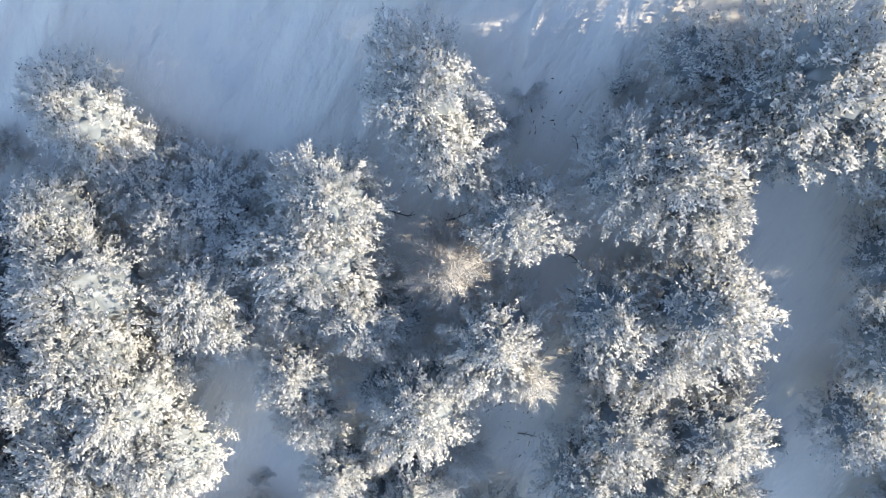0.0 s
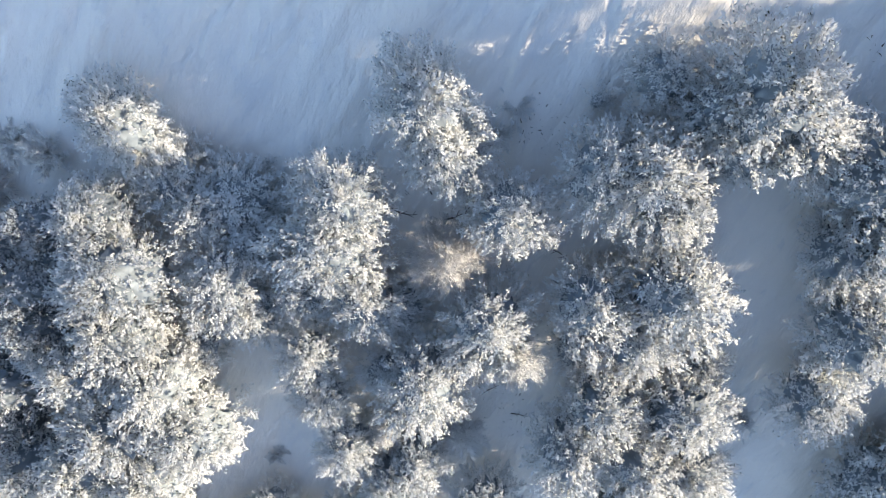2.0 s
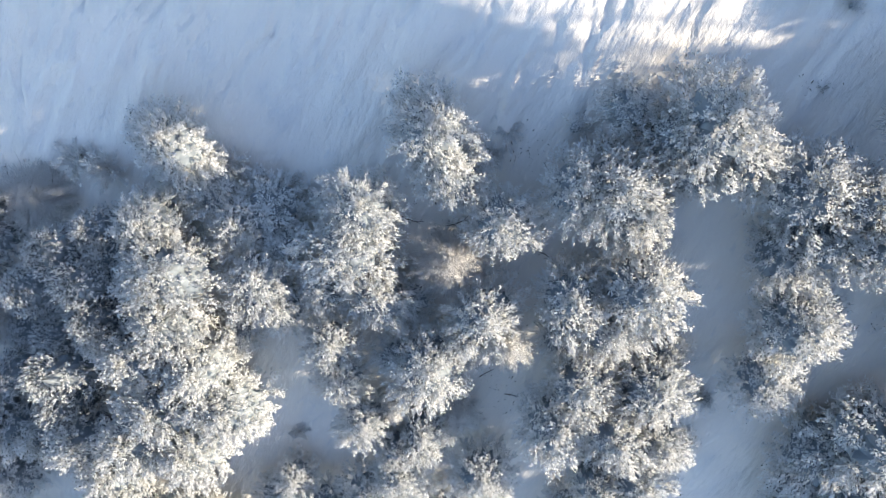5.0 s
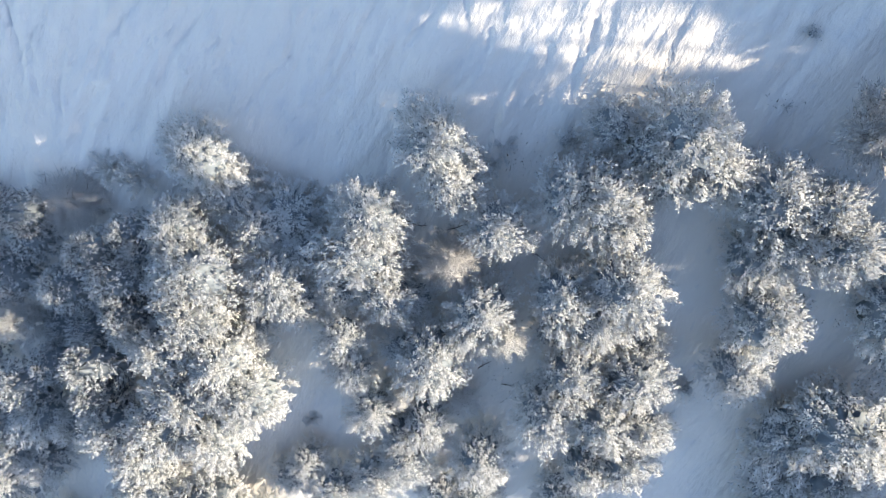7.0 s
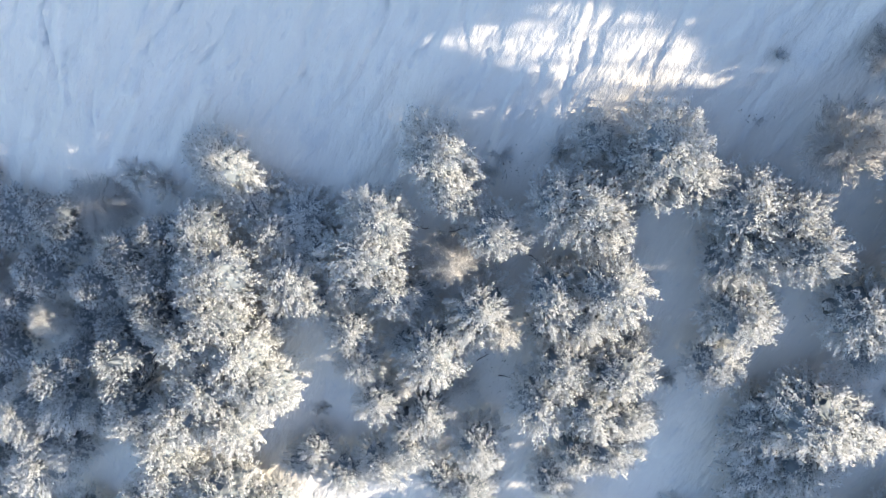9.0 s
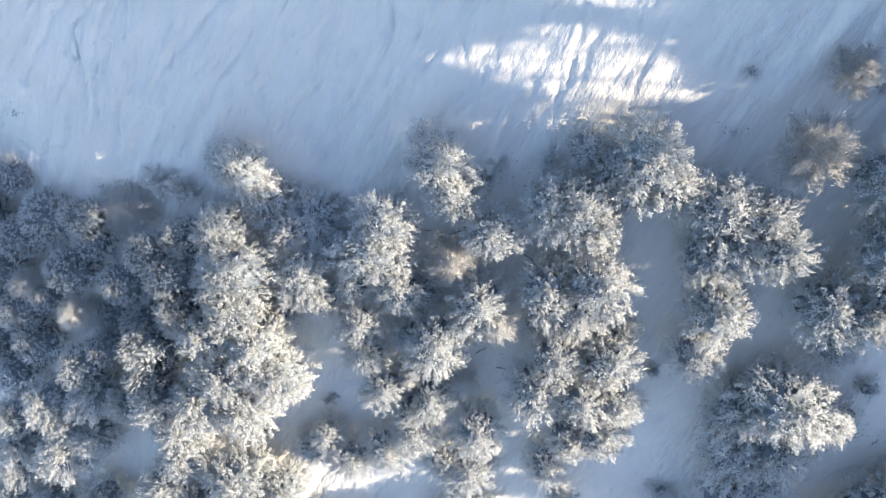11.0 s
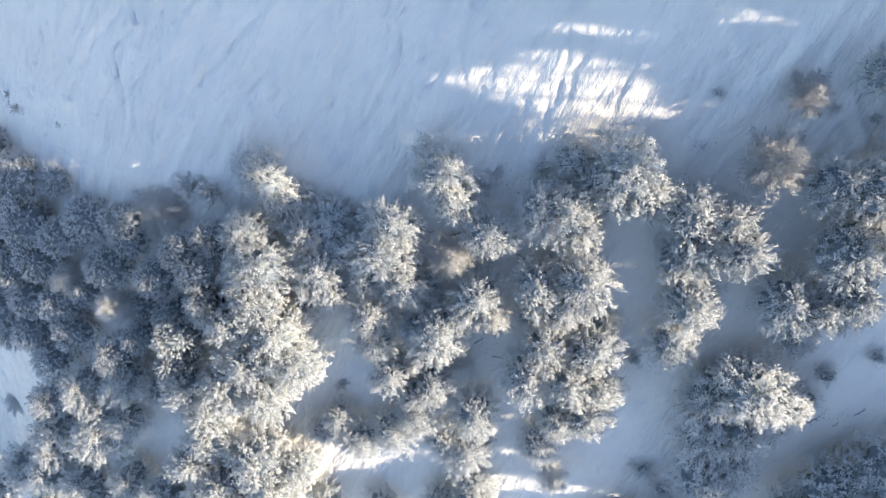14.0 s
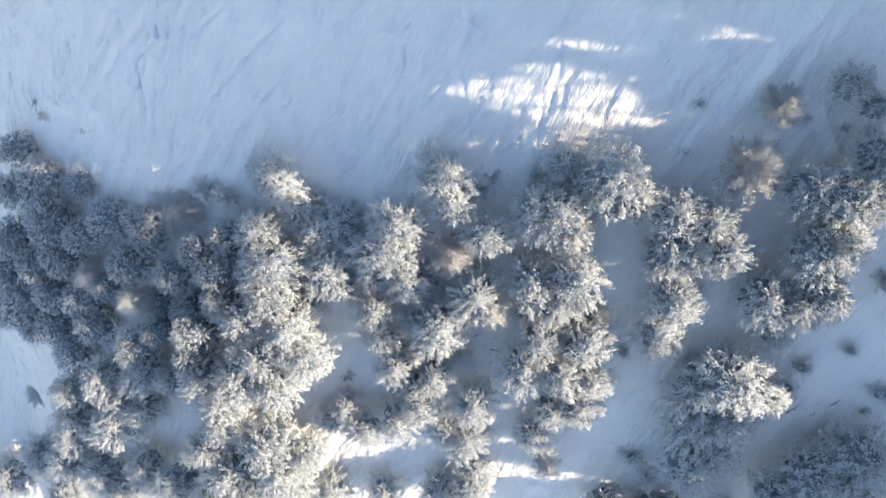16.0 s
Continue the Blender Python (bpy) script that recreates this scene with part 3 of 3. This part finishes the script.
# dense stand lower
stand = "trees of the dense stand lower"
pine(-18.0, -9.1, 9.6, 3.2)
pine(-16.1, -12.0, 9.1, 2.9)
pine(-20.7, -12.0, 9.6, 3.3)
pine(-23.7, -14.5, 9.6, 3.1)
pine(-19.9, -15.8, 9.1, 3.0)
pine(-26.6, -17.9, 9.1, 3.1)
pine(-28.9, -15.6, 9.1, 3.0)
dome_pine(-30.3, -13.0, 7.6, 2.5)
pine(-33.2, -16.2, 7.0, 2.2)
pine(-44.3, -17.1, 7.5, 3.0)
pine(-50.3, -19.3, 7.0, 2.8)
pine(-38.0, -15.4, 6.0, 2.9)
pine(-42.3, -19.7, 6.0, 2.6)
pine(-51.6, -23.6, 7.0, 3.2)
pine(-44.0, -23.6, 7.5, 3.5)
pine(-39.6, -21.3, 6.0, 2.6)
pine(-26.9, -21.3, 8.6, 2.9)
pine(-30.3, -24.9, 8.6, 2.9)
pine(-53.5, -27.6, 6.5, 3.0)

# dense stand foot
stand = "trees of the dense stand foot"
pine(-63.1, -32.8, 5.5, 3.3)
pine(-55.8, -31.6, 6.5, 3.1)
pine(-49.5, -32.6, 6.0, 3.4)
pine(-41.5, -30.2, 6.0, 2.9)
pine(-36.5, -31.7, 6.5, 3.5)
pine(-46.0, -35.1, 6.0, 3.3)
pine(-71.4, -37.9, 6.0, 3.8)
pine(-21.4, -24.0, 9.6, 3.8)
pine(-20.3, -27.6, 9.1, 3.5)
pine(-27.2, -28.3, 8.6, 3.3)
pine(-25.2, -31.2, 8.1, 3.0)
pine(-17.3, -25.5, 7.6, 2.5)
pine(-30.7, -32.8, 7.6, 2.9)
pine(-15.2, -31.5, 4.5, 2.6)
pine(-8.2, -31.0, 4.0, 2.3)
pine(-19.3, -30.8, 7.1, 2.6)
pine(-59.5, -39.3, 5.5, 3.7)

stand = "low shrubs in the snow"
young_pine(8.3, 7.7, 1.7, 1.4)
young_pine(9.3, 6.0, 1.0, 0.8)
young_pine(23.2, 13.8, 0.8, 0.8)
shrub(22.6, 9.7, 0.4, 0.5)
young_pine(19.3, -11.2, 1.3, 1.3)
young_pine(36.4, -14.5, 2.6, 1.9)
young_pine(37.6, -12.2, 2.4, 1.7)
young_pine(41.7, -10.0, 1.8, 1.5)
young_pine(45.9, -14.9, 2.1, 2.1)
shrub(45.0, -17.1, 0.8, 0.9)
shrub(42.9, -2.6, 1.4, 1.5)
young_pine(21.8, -24.5, 1.8, 2.3)
young_pine(24.1, -26.9, 1.8, 2.0)
young_pine(14.9, -7.0, 2.0, 1.3)
shrub(-24.4, 5.7, 2.0, 2.1)
shrub(-27.0, 6.3, 1.8, 1.8)
shrub(-46.7, 14.8, 0.6, 0.8)
shrub(-41.4, 12.9, 0.4, 0.5)
shrub(-12.3, -15.5, 0.7, 1.1)
pale_shrub(-63.6, -23.0, 0.7, 2.4)
pale_shrub(-60.6, -29.3, 0.8, 2.4)
shrub(3.0, 6.3, 0.8, 1.7)
shrub(4.1, 7.6, 0.7, 1.4)
shrub(31.3, 12.2, 0.5, 0.7)
shrub(32.7, 12.4, 0.5, 0.6)
shrub(36.0, 11.6, 0.5, 0.7)
young_pine(9.1, -21.4, 1.0, 1.2)
shrub(-14.5, 2.7, 2.0, 1.8)
shrub(12.1, 5.7, 0.9, 0.9)
shrub(-20.0, -19.7, 1.2, 1.5)
shrub(-47.5, 16.3, 0.4, 0.5)


# ---- fallen branches ----
def branch_mesh(seed):
    """A broken branch of 1.4 m lying flat, with a few side twigs."""
    rng = np.random.RandomState(seed)
    q = np.linspace(0, 1, 6)
    main = np.stack([1.4 * q - 0.7, 0.35 * np.sin(2.2 * q + seed) - 0.2, 0.05 + 0.04 * rng.rand(6)], -1)
    twigs = []
    for k in range(5):
        at = main[1 + k % 4]
        a = rng.uniform(0.4, 1.1) * (1 if k % 2 else -1)
        reach = rng.uniform(0.25, 0.55)
        twigs.append(at + np.stack([np.cos(a) * reach * q, np.sin(a) * reach * q, 0.06 * q], -1))
    paths = np.stack([main, *twigs])
    radii = np.concatenate([(0.035 * (1 - q) + 0.012)[None], np.repeat((0.014 * (1 - q) + 0.006)[None], 5, 0)])
    v, f = rods(paths, radii, 5)
    return mesh_of("fallen_branch", v, f, DEAD_WOOD, len(f))


BRANCHES = [branch_mesh(k) for k in (3, 5, 8)]
for bx, by, turn, size in ((-2.3, 2.4, 20, 1.1), (-1.2, 3.3, 160, 0.9), (0.6, 2.2, 60, 1.2), (1.3, 3.4, 110, 0.8), (3.1, -9.6, 75, 0.9), (5.2, -11.4, 30, 0.8), (6.4, 5.2, 140, 0.7), (7.6, -2.0, 5, 1.3), (7.0, -1.0, 170, 1.1), (37.8, -17.0, 35, 1.1), (34.6, -18.6, 120, 1.0), (41.8, -16.0, 80, 0.9)):
    lying = new("fallen_branch", BRANCHES[dice.randrange(3)])
    lying.matrix_world = Matrix.Translation((bx, by, float(ground_z(bx, by)))) @ Vector((-0.14, -0.456, 1.0)).to_track_quat("Z", "Y").to_matrix().to_4x4() @ pose(0, 0, 0, 0, 0, turn) @ Matrix.Diagonal((size, size, size, 1))
    tagged(lying, "dark broken branch lying in the snow", "branch", "fallen branches")


# ---- dry grass and sticks that show through the snow ----
def litter():
    rng = np.random.RandomState(21)
    base, way = [], []
    zones = [(-2.2, 3.4), (0.2, 4.2), (5.1, 6.0), (7.3, -3.5), (6.8, -6.0), (38.8, -16.2), (40.9, -17.8), (32.8, -28.5), (25.9, -16.5), (26.5, -5.5), (-47.0, 15.7), (-41.4, 13.3), (4.1, -10.4), (5.8, -12.5), (29.7, -4.8), (5.9, 6.6), (22.4, 9.7), (36.6, -11.6)]
    for zx, zy in zones:
        for _ in range(26):
            x, y = zx + rng.normal(0, 0.9), zy + rng.normal(0, 0.6)
            base.append((x, y, float(ground_z(x, y)) - 0.03))
            way.append((rng.normal(0, 0.8), rng.normal(0, 0.8), rng.uniform(0.15, 0.8)))
    base, way = np.array(base), unit(np.array(way))
    v, f = blades(base, way, rng.uniform(0.12, 0.35, len(base)), rng.uniform(0.04, 0.1, len(base)), rng)
    tagged(new("dry_grass", mesh_of("dry_grass", v, f, GRASS)), "dry grass and sticks poking through the snow", "grass", kind="stuff")


litter()

# Unseen pines added past the edges to block the sun: tall beside the open field, young beside the stands and below
# them.
stand = "trees of the wood round the slope"


# stands out of view, placed only to keep the sun off
def shade_pine(x, y, height, radius, kinds=SHADE_PINES):
    return plant("pine_tree", kinds[dice.randrange(len(kinds))], ("trunk", "crown"), x, y, height, radius * 1.12, 8.0, 3.0,
                 "pine with rime-covered needles, added out of view to shade the slope", "pine tree", lean=0.5)


# beside the stands
for k in range(16):
    shade_pine(58 + dice.uniform(-1.5, 1.5), -56 + 3.9 * k + dice.uniform(-0.8, 0.8), dice.uniform(10, 12), dice.uniform(2.8, 3.6))
for k in range(18):
    row_y = -47 + 2.9 * k + dice.uniform(-0.6, 0.6)
    shade_pine(65 + dice.uniform(-1, 1), row_y, dice.uniform(14, 15.5) + (2.5 if -14 < row_y < -1 else 0), dice.uniform(2.8, 3.3))
for k in range(16):
    row_y = -45.5 + 2.9 * k + dice.uniform(-0.6, 0.6)
    shade_pine(69 + dice.uniform(-1, 1), row_y, dice.uniform(15, 17) + (2.5 if -14 < row_y < -1 else 0), dice.uniform(2.8, 3.3))
for fy in (-15.6, -13.4, -11.4, -9.4):
    shade_pine(67, fy, dice.uniform(18, 19), 2.6)
# below them
for k in range(4):
    shade_pine(19 + 4.2 * k + dice.uniform(-0.8, 0.8), -31.3 - 0.15 * k, dice.uniform(7.5, 8.5), dice.uniform(2.4, 2.8))
for k in range(7):
    shade_pine(67, -30.8 + 1.6 * k, dice.uniform(25, 26), 1.7)
# beside the field
for row in range(2):
    for k in range(10):
        shade_pine(64 + 7 * row + dice.uniform(-1, 1), 21.2 + 3.8 * k + 1.9 * row + dice.uniform(-0.5, 0.5), dice.uniform(42, 47), dice.uniform(4.4, 5.0))
# a low row, with tops that fall and rise again to edge the sun patch
for fy, height in ((3.6, 18.0), (4.6, 18.6), (5.5, 18.9), (6.3, 19.3), (7.1, 18.5), (7.9, 17.5), (8.8, 16.6), (9.7, 16.8), (10.5, 18.0), (11.4, 19.2), (12.3, 20.0), (13.1, 20.6), (13.9, 19.4), (14.7, 19.6), (15.4, 14.6), (16.0, 14.9), (16.6, 16.2), (17.2, 17.6), (17.8, 18.8), (18.6, 21.0), (19.6, 24.0)):
    shade_pine(65.5 + dice.uniform(-0.3, 0.3), fy, height, 1.5 if fy < 15 else 1.0)
# behind it, high crowns on bare lower trunks that bound the sun patch from above
for fy, foot, kinds in ((5.5, 24.5, MAST_PINES), (6.2, 23.2, MAST_PINES), (7.0, 22.2, MAST_PINES), (7.6, 23.6, MAST_PINES), (8.8, 26.4, MAST_PINES), (10.2, 25.7, MAST_PINES), (11.5, 24.5, MAST_PINES), (12.7, 22.4, MAST_PINES), (13.8, 19.9, HALF_PINES), (14.7, 21.4, HALF_PINES), (15.5, 16.4, HALF_PINES), (16.3, 17.4, HALF_PINES), (17.2, 19.0, HALF_PINES), (18.1, 20.4, HALF_PINES)):
    shade_pine(66.5 + dice.uniform(-0.3, 0.3), fy, foot / (0.6 if kinds is MAST_PINES else 0.5), (1.2 if fy < 7.2 else 1.7) if fy < 13 else 0.9, kinds)
for k in range(7):
    shade_pine(73 + dice.uniform(-0.4, 0.4), 6.6 + 2.0 * k, dice.uniform(50, 52), 2.6, MAST_PINES)
# high crowns added to shade the field's left edge and the dome pines
for fy, height in ((-10.2, 58), (-8.6, 58), (-7.0, 58), (-5.4, 58), (-4.0, 57), (-3.0, 56), (0.7, 52), (1.3, 51), (2.9, 49), (3.8, 46)):
    shade_pine(66 + dice.uniform(-0.4, 0.4), fy, height, 1.4, HIGH_PINES)
# small crowns on tall trunks, put where sun still leaked onto the field
for fy, height in ((-3.2, 38.6), (-2.5, 38.4), (-3.2, 41.6), (-2.4, 41.6), (2.2, 37.8)):
    shade_pine(66 + dice.uniform(-0.2, 0.2), fy, height, 0.9, TIP_PINES)
for fy, height in ((4.7, 29.4), (4.2, 31.4), (3.6, 33.2), (3.0, 34.8), (2.4, 36.0), (4.6, 31.8), (4.2, 34.0), (3.6, 35.8), (3.0, 37.4), (2.95, 31.3), (3.2, 30.6), (3.45, 29.9), (3.75, 29.2)):
    shade_pine(66 + dice.uniform(-0.15, 0.15), fy, height, 0.85, TIP_PINES)
for fy in (1.5, 2.2, 2.9):
    shade_pine(66 + dice.uniform(-0.2, 0.2), fy, 34.8, 0.8, SLIM_PINES)
# on the added ridge, high crowns to shade the dense stand
for ridge_y in (-17.9, -12.4, -9.4, -6.9, -3.9):
    shade_pine(116 + dice.uniform(-2, 2), ridge_y, dice.uniform(44.5, 46), 2.1, HIGH_PINES)
